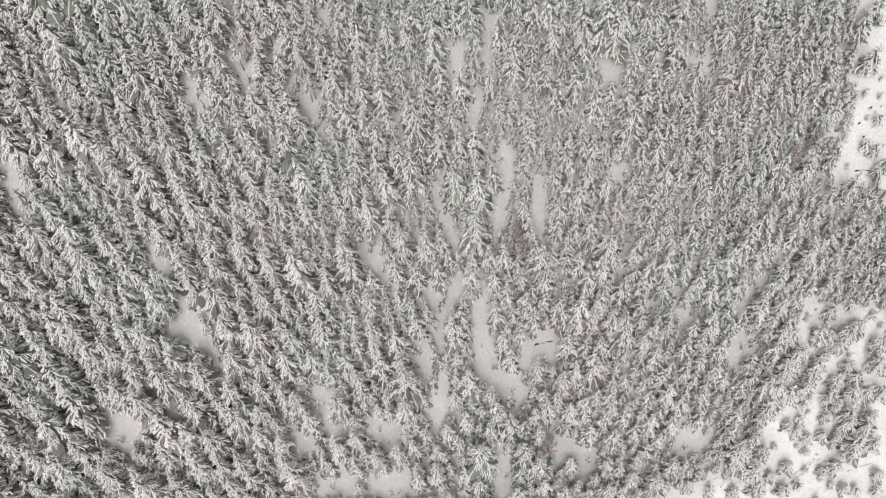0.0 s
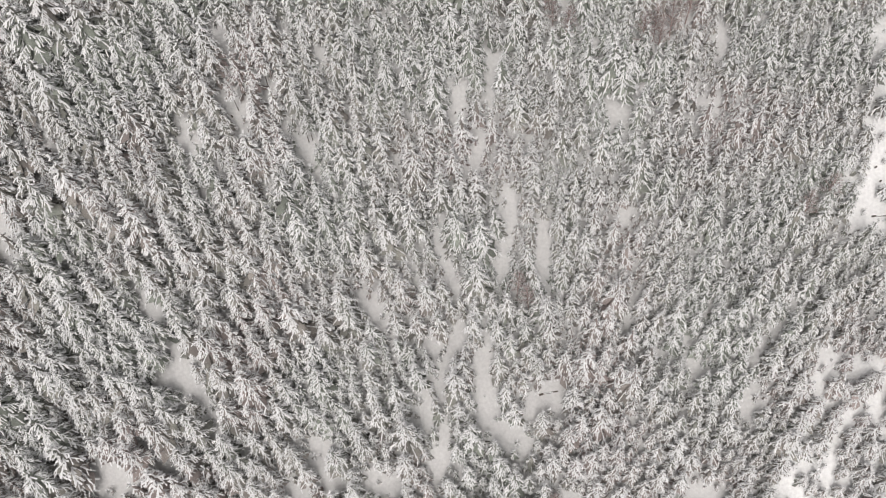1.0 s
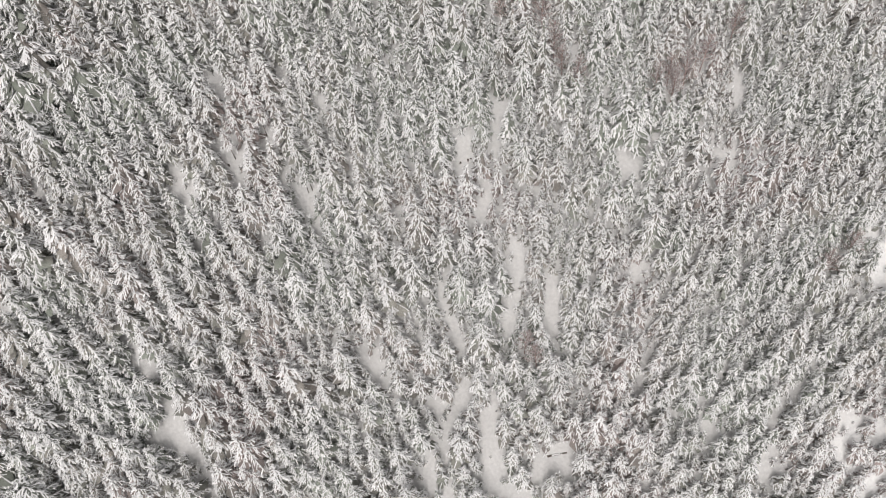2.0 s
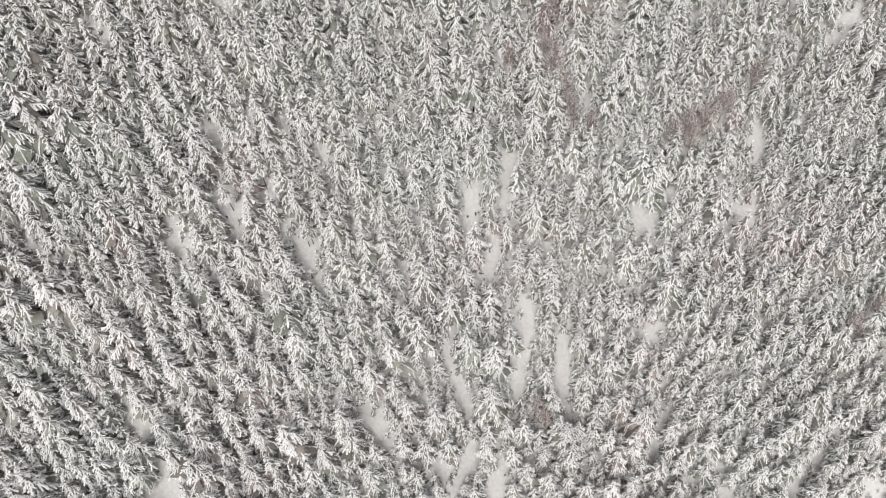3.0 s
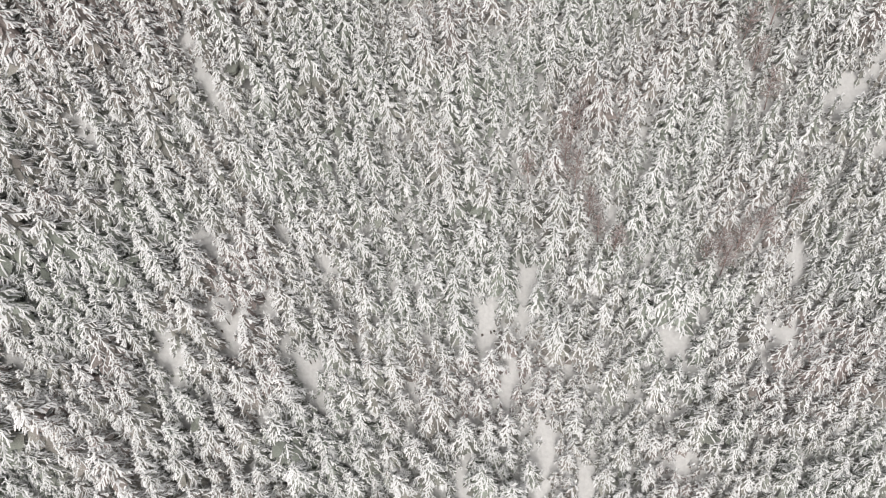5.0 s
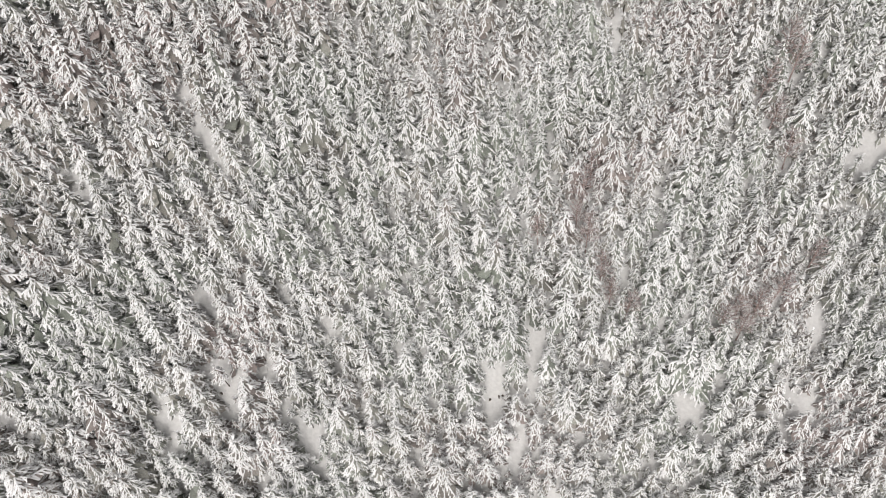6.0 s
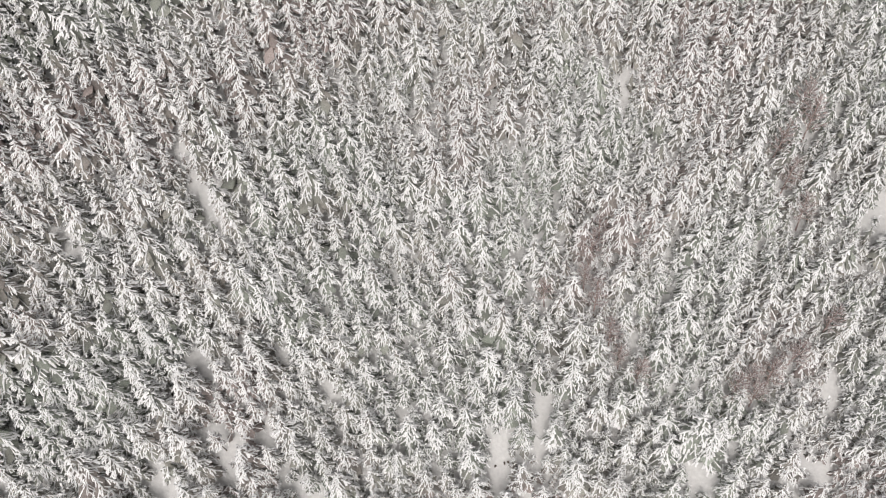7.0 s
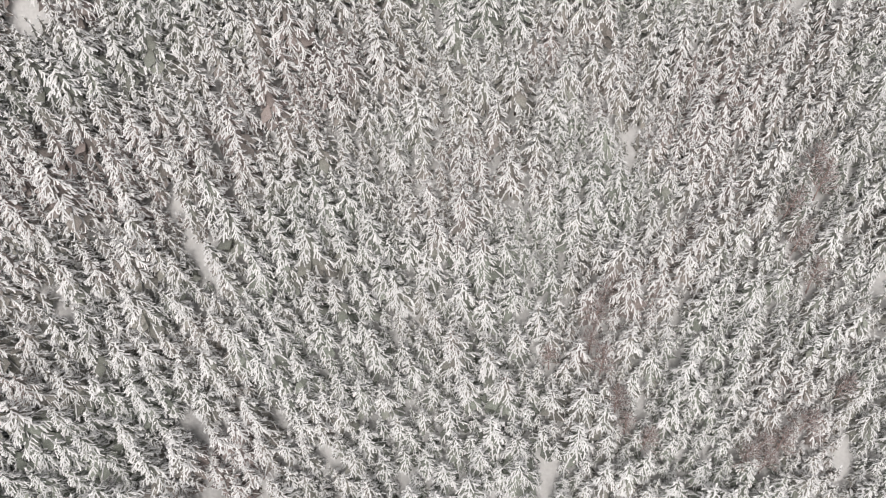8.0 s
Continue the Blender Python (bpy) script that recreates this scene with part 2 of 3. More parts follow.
STANDING_MID_WEST = [
    (-60.9, 131.0, 1.31), (-60.0, 215.3, 1.00), (-59.8, 145.6, 0.92), (-58.1, 75.8, 1.22), (-57.6, 167.2, 0.96), (-56.3, 69.5, 1.23), (-54.3, 160.9, 0.99),
    (-53.6, 123.7, 1.01), (-51.0, 82.5, 0.95), (-50.1, 76.3, 1.06), (-50.1, 152.9, 0.90), (-49.9, 70.6, 1.17), (-50.0, 135.3, 1.35), (-49.4, 158.1, 0.90),
    (-49.3, 180.2, 0.92), (-49.3, 146.6, 1.08), (-49.0, 143.2, 1.02), (-48.5, 82.3, 0.80), (-48.4, 212.9, 0.97), (-47.7, 165.5, 1.01), (-46.4, 188.1, 1.01),
    (-46.0, 78.3, 0.90), (-46.0, 137.4, 0.98), (-45.5, 171.4, 1.11), (-44.2, 147.2, 0.89), (-43.8, 75.2, 0.95), (-43.5, 153.2, 0.83), (-42.8, 132.0, 0.94),
]
STANDING_MIDDLE = [
    (-42.6, 82.2, 1.08), (-42.6, 138.9, 1.05), (-41.8, 177.8, 1.03), (-40.6, 159.3, 0.80), (-39.9, 73.0, 1.05), (-39.4, 154.3, 0.86), (-38.6, 147.2, 0.95),
    (-38.0, 212.4, 0.95), (-37.1, 162.8, 0.92), (-36.6, 153.6, 0.83), (-35.6, 166.1, 0.98), (-35.4, 82.0, 1.02), (-35.1, 182.2, 0.94), (-34.5, 185.2, 0.90),
    (-33.4, 161.7, 0.91), (-33.1, 145.8, 0.95), (-32.7, 148.7, 1.01), (-32.6, 165.8, 0.92), (-32.2, 143.3, 0.79), (-30.2, 137.7, 0.79), (-29.5, 159.1, 0.83),
    (-28.9, 63.3, 1.06), (-28.7, 72.5, 1.14), (-28.1, 146.3, 0.98), (-27.7, 153.3, 0.82), (-27.6, 177.2, 0.88), (-26.2, 184.4, 0.93), (-24.7, 166.8, 1.07),
]
STANDING_MID_EAST = [
    (-24.3, 168.6, 0.89), (-24.2, 175.9, 1.00), (-24.2, 159.9, 0.97), (-22.6, 143.0, 0.86), (-21.2, 133.1, 0.86), (-20.9, 186.9, 0.85), (-20.7, 155.9, 0.81),
    (-20.5, 185.1, 0.97), (-20.0, 94.0, 1.12), (-19.7, 212.2, 0.92), (-19.4, 144.8, 0.85), (-19.1, 88.1, 1.02), (-18.3, 60.3, 1.16), (-17.5, 161.9, 0.89),
    (-17.0, 144.7, 0.99), (-16.9, 141.7, 0.85), (-16.8, 80.5, 1.12), (-16.3, 157.2, 0.77), (-15.2, 160.4, 0.78), (-15.2, 93.3, 0.65), (-15.1, 133.3, 0.78),
    (-13.4, 145.3, 0.94), (-13.1, 181.8, 0.96), (-12.7, 100.5, 0.88), (-12.5, 61.7, 1.05), (-12.3, 85.5, 1.04), (-11.9, 142.5, 0.85), (-10.8, 167.4, 0.77),
]
STANDING_EAST = [
    (-10.7, 159.2, 0.73), (-10.0, 178.1, 0.87), (-9.9, 149.7, 0.94), (-9.4, 136.4, 0.77), (-9.4, 94.4, 0.88), (-8.5, 153.8, 0.95), (-7.2, 99.8, 0.97),
    (-7.2, 89.0, 1.07), (-6.3, 177.8, 0.86), (-6.3, 211.9, 0.95), (-5.6, 139.8, 0.97), (-4.4, 92.1, 0.74), (-1.5, 99.6, 0.97), (-0.2, 174.2, 0.86),
    (2.3, 87.0, 1.19), (2.8, 153.7, 0.78), (3.1, 73.1, 0.88), (4.1, 137.9, 1.06), (4.8, 90.7, 0.88), (5.8, 157.3, 1.15), (5.9, 174.8, 0.86),
    (6.1, 68.6, 0.93), (6.2, 153.2, 1.13), (6.9, 99.0, 1.01), (7.7, 148.6, 0.94), (7.6, 142.3, 0.88), (11.8, 139.1, 0.92),
]
STANDING_FAR_EAST = [
    (12.7, 73.2, 0.92), (12.7, 119.6, 0.90), (13.3, 98.2, 0.87), (13.8, 179.3, 0.82), (13.8, 90.8, 1.02), (14.4, 149.0, 0.89), (15.4, 84.4, 1.00),
    (16.6, 94.2, 1.01), (17.2, 158.4, 1.04), (17.6, 80.8, 1.01), (17.8, 141.3, 1.20), (19.4, 150.9, 0.72), (21.3, 206.8, 0.80), (21.2, 92.5, 1.01),
    (22.2, 127.4, 0.97), (22.4, 165.6, 0.85), (22.6, 152.5, 1.00), (22.9, 141.0, 0.84), (23.3, 157.9, 0.89), (23.4, 88.8, 1.06), (24.4, 68.9, 0.91),
    (24.8, 78.3, 1.01), (27.8, 146.0, 1.03), (28.7, 118.3, 0.99), (29.2, 159.1, 0.71), (29.4, 135.2, 0.89), (30.5, 154.5, 0.89), (31.1, 75.2, 1.11),
]
STANDING_OUTER_EAST = [
    (31.5, 170.0, 0.94), (32.5, 83.2, 0.98), (33.9, 77.5, 0.99), (35.3, 157.4, 0.83), (35.6, 145.6, 1.07), (37.1, 118.8, 0.92), (37.1, 96.6, 1.02),
    (38.0, 168.5, 0.97), (38.9, 78.4, 1.11), (40.9, 152.9, 0.98), (42.1, 102.8, 1.19), (42.1, 67.4, 0.94), (43.7, 87.1, 1.12), (45.2, 148.2, 1.06),
    (45.9, 94.0, 1.03), (46.1, 85.4, 1.25), (46.6, 133.6, 0.99), (47.8, 126.7, 1.25), (48.2, 139.8, 0.87), (49.2, 101.4, 1.02), (49.3, 141.9, 0.90),
    (51.7, 148.6, 0.91), (51.9, 133.5, 0.96), (53.1, 97.8, 0.85), (54.2, 139.9, 0.79), (54.5, 148.6, 0.91), (56.0, 150.7, 0.87), (57.0, 94.1, 0.90),
]
STANDING_LAST = [
    (57.5, 146.1, 0.82), (58.4, 139.0, 0.76), (60.0, 133.4, 0.93), (62.5, 82.0, 0.89), (62.7, 97.5, 0.81), (63.3, 132.7, 0.85), (63.4, 93.1, 0.81),
    (64.0, 160.2, 0.77), (64.9, 138.2, 0.85), (67.9, 74.4, 0.75), (68.3, 129.7, 0.86), (68.4, 85.5, 1.04), (68.9, 92.4, 0.92), (71.5, 149.0, 0.86),
    (77.0, 136.4, 0.92), (78.7, 70.5, 0.55), (96.3, 84.2, 0.83), (98.7, 79.9, 0.55), (101.1, 62.4, 0.55), (102.1, 82.6, 1.00), (101.6, 69.3, 0.55),
]
# Trees that carry more snow than the rest.
WHITE_TREES = [
    (27.1, 70.1, 0.93), (12.4, 65.8, 0.93), (33.0, 69.7, 0.88), (7.6, 127.3, 0.96), (38.3, 133.2, 1.02), (43.9, 145.9, 1.18), (-100.8, 73.1, 1.50), (-76.1, 67.9, 1.49), (-62.9, 106.8, 1.29), (-103.9, 93.8, 1.28), (-30.4, 91.6, 0.86), (41.1, 147.6, 1.39), (-43.4, 174.3, 1.10), (-11.8, 186.8, 0.95),
]
# High-crowned trees whose bare stems show in the clearings.
BARE_STEMMED = [(-55.0, 149.9, 0.85), (-46.7, 154.2, 0.90), (-34.9, 142.5, 0.80), (-35.9, 142.1, 0.70), (-102.0, 118.8, 1.10)]
NOTED = (STANDING_FAR_WEST + STANDING_WEST + STANDING_MID_WEST + STANDING_MIDDLE + STANDING_MID_EAST + STANDING_EAST + STANDING_FAR_EAST
         + STANDING_OUTER_EAST + STANDING_LAST)
# The whole stand is tilted a little westward to fit the camera's view; LEAN is metres aside per metre of height.
LEAN = 0.085
TILT = Matrix.Rotation(-math.atan(LEAN), 4, "Y")
# bases move east so the tilted tops keep their place in the view
NOTED = [(x + 12.4 * LEAN * size, y, size) for x, y, size in NOTED]
WHITE_TREES = [(x + 12.4 * LEAN * size, y, size) for x, y, size in WHITE_TREES]
BARE_PLACES = [
    (57, 157), (53, 157), (54, 154), (22, 178), (21, 174), (23, 170), (28, 161), (31, 158), (13, 172), (58, 193), (60, 188), (63, 182), (68, 165),
    (64, 196), (61, 160), (50, 155), (26, 164), (19, 107), (22, 104), (95, 122), (90, 119), (29, 62), (24, 181), (62, 199),
]
CLEARINGS = []
for x, y, half, turn, wide in TRACK_GAPS + WEST_GAPS + EAST_GAPS:
    dx, dy = half * math.cos(radians(turn)), half * math.sin(radians(turn))
    CLEARINGS.append((x - dx, y - dy, x + dx, y + dy, wide * (0.85 if y < 92 else 0.68)))


def open_ground(x, y, tall, crown):
    """Whether a tree here would stand in a clearing or hide one from the camera."""
    if x > 36 and (inside(OPEN_LOWER, x, y) or inside(OPEN_UPPER, x, y)):
        return True
    for k in range(6):
        px, py = x + (x * 0.075 - 14 * LEAN) * k / 5 * tall / 14, y + 6.3 * k / 5 * tall / 14
        r = crown * 0.55 * (1 - k / 5)
        for ax, ay, bx, by, wide in CLEARINGS:
            ux, uy = bx - ax, by - ay
            s = max(0.0, min(1.0, ((px - ax) * ux + (py - ay) * uy) / (ux * ux + uy * uy + 1e-6)))
            if (px - ax - s * ux) ** 2 + (py - ay - s * uy) ** 2 < (wide + r) ** 2:
                return True
    return False


def stature(x):
    """Trees grow smaller from west to east."""
    return 1.0 - 0.0024 * x if x > 0 else 1.0 - 0.0028 * x


def girth(x):
    """Crowns also grow slimmer towards the east."""
    return max(0.84, min(1.0, 0.93 - 0.0009 * x))


def plant(rnd, x0, x1, y0, y1, gap, taken, tries, share=1.0):
    """Trees at random, none closer than the spacing of their size."""
    cells, out = {}, []

    def put(x, y, need):
        cells.setdefault((int(x // 6), int(y // 6)), []).append((x, y, need))

    for x, y, size in taken:
        put(x, y, gap * size)
    for _ in range(tries):
        x, y = rnd.uniform(x0, x1), rnd.uniform(y0, y1)
        size = stature(x) * rnd.choice((0.6, 0.72, 0.85, 0.95, 1.0, 1.05, 1.12, 1.22, 1.34))
        need = gap * size * (0.86 if x > 15 else 0.94)
        ci, cj = int(x // 6), int(y // 6)
        near = [o for i in (ci - 1, ci, ci + 1) for j in (cj - 1, cj, cj + 1) for o in cells.get((i, j), ())]
        if any((o[0] - x) ** 2 + ((o[1] - y) * 1.26) ** 2 < ((need + o[2]) / 2) ** 2 for o in near):
            continue
        if open_ground(x, y, 14 * size * share, 4.2 * size * share):
            continue
        put(x, y, need)
        out.append((x, y, size))
    return out


def in_stand(x, y):
    """The stretch of hillside that is flown over."""
    return min(-100.0, -132 + 0.34 * max(0.0, y - 170)) < x < (119 if y < 156 else 116 - 0.52 * (y - 153)) and 42 < y < 246


TAKEN = NOTED + WHITE_TREES + BARE_STEMMED + [(x, y, 0.4) for x, y in BARE_PLACES]
rnd = random.Random(7)
trees = [t for t in plant(rnd, -140, 128, 34, 258, 4.45, TAKEN, 60000) if in_stand(t[0], t[1])]
# smaller trees fill the holes between the tall ones
infill = [(x, y, 0.55 * size) for x, y, size in plant(rnd, -140, 128, 34, 258, 3.8, TAKEN + trees, 60000, 0.55) if in_stand(x, y)]


# six low, six middling and six tall shapes; snow ridges are equally broad on all
SHAPES = [spruce(100 + i, (38, 46, 56)[i // 6], wide=4.2 * (0.82 + 0.06 * (i % 6)), load=0.95 + 0.08 * (i % 4), fork=(3, 3, 4)[i // 6], thick=(1.22, 1.0, 0.86)[i // 6])
          for i in range(18)]


def shape_for(size, rnd):
    return rnd.randrange(6) + (0 if size < 0.9 else 6 if size < 1.13 else 12)


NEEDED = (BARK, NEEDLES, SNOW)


def spot(x, y, size, rnd):
    """A tree's pose: turned at random, leaning a hair."""
    s = size * rnd.uniform(0.94, 1.1) * girth(x)
    tall = size * rnd.uniform(0.98, 1.12)
    return (Matrix.Translation((x, y, height(x, y) - 0.15)) @ TILT @ pose(0, 0, 0, rnd.uniform(-2, 2), rnd.uniform(-2, 2), rnd.uniform(0, 360))
            @ Matrix.Diagonal((s, s, tall, 1)))


def mesh_of(name, soups, mats):
    """One mesh out of (vertices, triangles, material number) lots."""
    v = np.concatenate([s[0] for s in soups])
    base = np.cumsum([0] + [len(s[0]) for s in soups[:-1]])
    f = np.concatenate([s[1] + b for s, b in zip(soups, base)])
    mi = np.concatenate([np.full(len(s[1]), s[2], dtype=np.int32) for s in soups])
    me = bpy.data.meshes.new(name)
    me.vertices.add(len(v))
    me.vertices.foreach_set("co", v.astype(np.float32).ravel())
    me.loops.add(len(f) * 3)
    me.loops.foreach_set("vertex_index", f.astype(np.int32).ravel())
    me.polygons.add(len(f))
    me.polygons.foreach_set("loop_start", np.arange(0, len(f) * 3, 3, dtype=np.int32))
    me.polygons.foreach_set("material_index", mi)
    for m in mats:
        me.materials.append(m)
    me.update(calc_edges=True)
    return me


SMALL = [spruce(200 + i, 22, 11.5, 4.0, 1.1, fork=2, thick=1.6) for i in range(6)]
WHITE = [spruce(400 + i, 46, 12.4, 4.1, 1.2, bare=0.0, thick=1.2) for i in range(4)]
HIGH = [spruce(450 + i, 30, 12.4, 2.9, 1.0, low=0.52) for i in range(3)]
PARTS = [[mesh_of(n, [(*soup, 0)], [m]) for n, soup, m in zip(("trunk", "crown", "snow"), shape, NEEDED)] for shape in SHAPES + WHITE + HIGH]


def spruce_thing(shape, m, label="snow-laden green spruce in a dense hillside stand"):
    thing = new("spruce_tree")
    thing.matrix_world = m
    for me in PARTS[shape]:
        piece = new(me.name.split(".")[0], me)
        piece.parent = thing
        if piece.name.startswith("snow"):
            tagged(piece, "ridges of fresh snow along the boughs", kind="stuff")
    return tagged(thing, label, "tree", "spruces of the hillside")


def soup_at(arrays, m, number):
    mm = np.array(m, dtype=np.float32)
    return arrays[0] @ mm[:3, :3].T + mm[:3, 3], arrays[1], number


rnd = random.Random(11)
lots, single = [], 0
for x, y, size in NOTED:
    label = "tall broad spruce with snow ridged along every bough" if size > 1.2 else "slim low spruce squeezed between taller snowy ones" if size < 0.85 else "snow-laden green spruce in a dense hillside stand"
    spruce_thing(shape_for(size, rnd), spot(x, y, size, rnd), label)
for x, y, size in WHITE_TREES:
    spruce_thing(len(SHAPES) + rnd.randrange(4), spot(x, y, size, rnd), "spruce bowed under thick snow, whiter than its neighbours")
for x, y, size in BARE_STEMMED:
    spruce_thing(len(SHAPES) + len(WHITE) + rnd.randrange(3), spot(x, y, size, rnd), "high-crowned spruce with a bare dark stem beside a clearing")
for x, y, size in trees:
    shape, m = shape_for(size, rnd), spot(x, y, size, rnd)
    if single < 40 and -36 < x < 36 and 84 < y < 160:
        spruce_thing(shape, m)
        single += 1
    else:
        lots += [soup_at(a, m, n) for n, a in enumerate(SHAPES[shape])]
for x, y, size in infill:
    m = spot(x, y, size, rnd)
    lots += [soup_at(a, m, n) for n, a in enumerate(SMALL[rnd.randrange(len(SMALL))])]
# saplings under the stand, mostly added to cover gap snow that shade should darken
SAPLINGS = [spruce(600 + i, 12, 6.0, 2.3, 1.0, fork=1) for i in range(5)]
for x, y, size in plant(rnd, -136, 124, 38, 252, 2.85, [(x, y, 1.15 * size) for x, y, size in TAKEN + trees] + infill, 50000, 0.25):
    if in_stand(x, y) and not (x > 15 and y < 66):
        m = spot(x, y, size, rnd)
        lots += [soup_at(a, m, n) for n, a in enumerate(SAPLINGS[rnd.randrange(5)])]
# low tufts poking through the snow of the clearings
TUFTS = [spruce(650 + i, 7, 1.6, 0.8, 0.9, fork=1, thick=0.6) for i in range(4)]
for ax, ay, bx, by, wide in CLEARINGS:
    for _ in range(int(1 + 0.25 * math.hypot(bx - ax, by - ay))):
        k, x, y = rnd.random(), rnd.uniform(-1, 1) * (wide + 1.2), rnd.uniform(-1, 1) * (wide + 1.2)
        x, y = ax + k * (bx - ax) + x, ay + k * (by - ay) + y
        m = Matrix.Translation((x, y, height(x, y) - 0.1)) @ pose(0, 0, 0, 0, 0, rnd.uniform(0, 360)) @ Matrix.Scale(rnd.uniform(0.5, 1.6), 4)
        lots += [soup_at(a, m, n) for n, a in enumerate(TUFTS[rnd.randrange(4)])]
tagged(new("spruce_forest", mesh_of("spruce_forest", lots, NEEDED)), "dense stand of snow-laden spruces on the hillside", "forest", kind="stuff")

# the stand goes on past the flown-over slope
far_shapes = [sparse_spruce(300 + i) for i in range(4)]
lots = []
for x, y, size in plant(rnd, -190, 180, 0, 300, 5.4, [], 7000):
    if not in_stand(x, y):
        m = spot(x, y, size * 1.15, rnd)
        lots += [soup_at(a, m, n) for n, a in enumerate(far_shapes[rnd.randrange(4)])]
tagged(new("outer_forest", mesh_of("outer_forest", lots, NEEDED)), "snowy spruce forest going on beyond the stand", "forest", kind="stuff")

# ---- young spruces on the open slope, half buried ----
YOUNG = [spruce(500 + i, 26, 2.6, 1.25, 1.0, fork=2, thick=0.8) for i in range(4)] + [spruce(510 + i, 38, 6.4, 2.75, 1.1, fork=3, thick=0.78) for i in range(5)]
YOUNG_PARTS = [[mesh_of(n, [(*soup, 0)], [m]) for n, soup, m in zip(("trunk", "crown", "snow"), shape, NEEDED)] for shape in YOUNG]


def young_spruce(shape, m):
    thing = new("young_spruce")
    thing.matrix_world = m
    for me in YOUNG_PARTS[shape]:
        piece = new(me.name.split(".")[0], me)
        piece.parent = thing
        if piece.name.startswith("snow"):
            tagged(piece, kind="stuff")
    return tagged(thing, "small young spruce half buried in snow", "tree", "young spruces on the open slope")


# Young trees by their place and height.
YOUNG_LOWER = [
    (89.9, 57.2, 4.5), (86.1, 55.8, 3.5), (89.2, 52.4, 5.0), (82.6, 52.5, 6.0), (80.9, 55.8, 7.0), (77.9, 58.7, 8.0), (75.8, 62.4, 7.0), (72.2, 63.7, 7.0), (68.1, 56.8, 6.0),
    (67.3, 61.0, 6.0), (64.1, 65.6, 8.0), (59.2, 61.1, 7.0), (55.0, 59.6, 6.0), (58.1, 56.0, 5.0), (58.3, 64.6, 8.0), (50.3, 66.1, 8.0), (49.9, 61.0, 5.0), (41.8, 54.5, 6.0),
    (44.1, 53.0, 5.0), (102.5, 57.2, 5.0), (99.2, 56.2, 4.0), (106.0, 60.9, 8.0), (108.9, 64.4, 7.0), (104.9, 65.8, 6.0), (111.3, 61.0, 6.0), (104.8, 67.6, 6.0), (102.5, 63.2, 4.0),
    (99.0, 63.9, 4.0),
]
YOUNG_MIDDLE = [
    (94.8, 63.5, 4.0), (92.6, 64.7, 4.0), (90.5, 66.0, 4.0), (93.5, 67.2, 3.0), (88.6, 69.5, 2.0), (99.7, 67.8, 3.5), (95.8, 69.1, 1.5), (105.4, 71.7, 6.0), (108.9, 71.6, 6.0),
    (100.7, 71.4, 5.0), (96.2, 76.1, 6.0), (102.1, 74.9, 5.0), (104.9, 77.8, 4.5), (97.8, 78.5, 5.0), (106.9, 75.3, 5.0), (93.5, 73.3, 6.0), (94.8, 70.7, 3.0), (90.0, 72.2, 6.0),
    (101.9, 81.9, 5.0), (99.8, 83.7, 5.0), (105.3, 84.7, 5.0), (107.2, 85.6, 6.0), (112.1, 81.9, 6.0), (111.5, 77.3, 6.0), (112.4, 71.4, 6.0), (93.3, 80.9, 6.0), (90.4, 83.9, 6.0),
    (95.1, 60.7, 2.5),
]
YOUNG_EDGE = [
    (93.1, 62.0, 1.5), (104.9, 52.5, 4.0), (107.9, 52.0, 3.0), (101.7, 53.3, 2.5), (99.0, 54.7, 1.5), (110.6, 67.0, 5.0), (113.2, 55.3, 4.0), (84.0, 60.7, 5.0), (87.3, 62.1, 2.0),
    (82.9, 65.2, 7.0), (70.8, 52.9, 3.0), (59.1, 53.2, 2.5), (77.1, 52.6, 4.0), (75.1, 55.8, 2.5), (93.1, 53.3, 3.0), (95.3, 56.8, 2.0), (112.9, 51.8, 3.0), (87.0, 73.3, 7.0),
    (89.0, 76.8, 7.0), (91.1, 79.1, 7.0), (87.5, 81.5, 7.0), (86.2, 78.1, 7.0), (83.4, 72.3, 7.0), (84.2, 68.7, 7.0), (79.3, 67.7, 7.0), (76.4, 66.0, 7.0),
]
YOUNG_UPPER = [
    (108.3, 139.1, 7.0), (107.0, 146.2, 6.0), (101.0, 123.1, 4.5), (103.6, 127.4, 5.0), (99.9, 129.1, 6.0), (103.9, 132.8, 6.0), (110.1, 121.6, 4.0), (108.2, 123.1, 3.0), (106.7, 112.9, 5.0),
    (110.8, 113.3, 5.0), (98.9, 131.7, 7.0), (101.5, 137.2, 7.0), (104.2, 140.5, 7.0), (109.6, 149.4, 6.0), (112.1, 117.8, 5.0), (104.2, 131.4, 5.0), (111.5, 128.0, 3.0), (108.4, 134.2, 2.0),
    (112.0, 133.5, 1.5), (103.4, 125.2, 2.5),
]
rnd = random.Random(23)
young = [t for t in YOUNG_LOWER + YOUNG_MIDDLE + YOUNG_EDGE + YOUNG_UPPER if inside(OPEN_LOWER, t[0], t[1]) or inside(OPEN_UPPER, t[0], t[1])]
for _ in range(900):
    x, y = rnd.uniform(40, 121), rnd.uniform(44, 156)
    tall = rnd.choice((0.8, 1.3, 1.8, 2.6, 3.6, 4.6) if y < 95 else (0.6, 0.9, 1.3))
    if len(young) < 190 and (inside(OPEN_LOWER, x, y) or inside(OPEN_UPPER, x, y)) and all((x - a) ** 2 + (y - b) ** 2 > (0.8 + 0.42 * (tall + c)) ** 2 for a, b, c in young):
        young.append((x, y, tall))
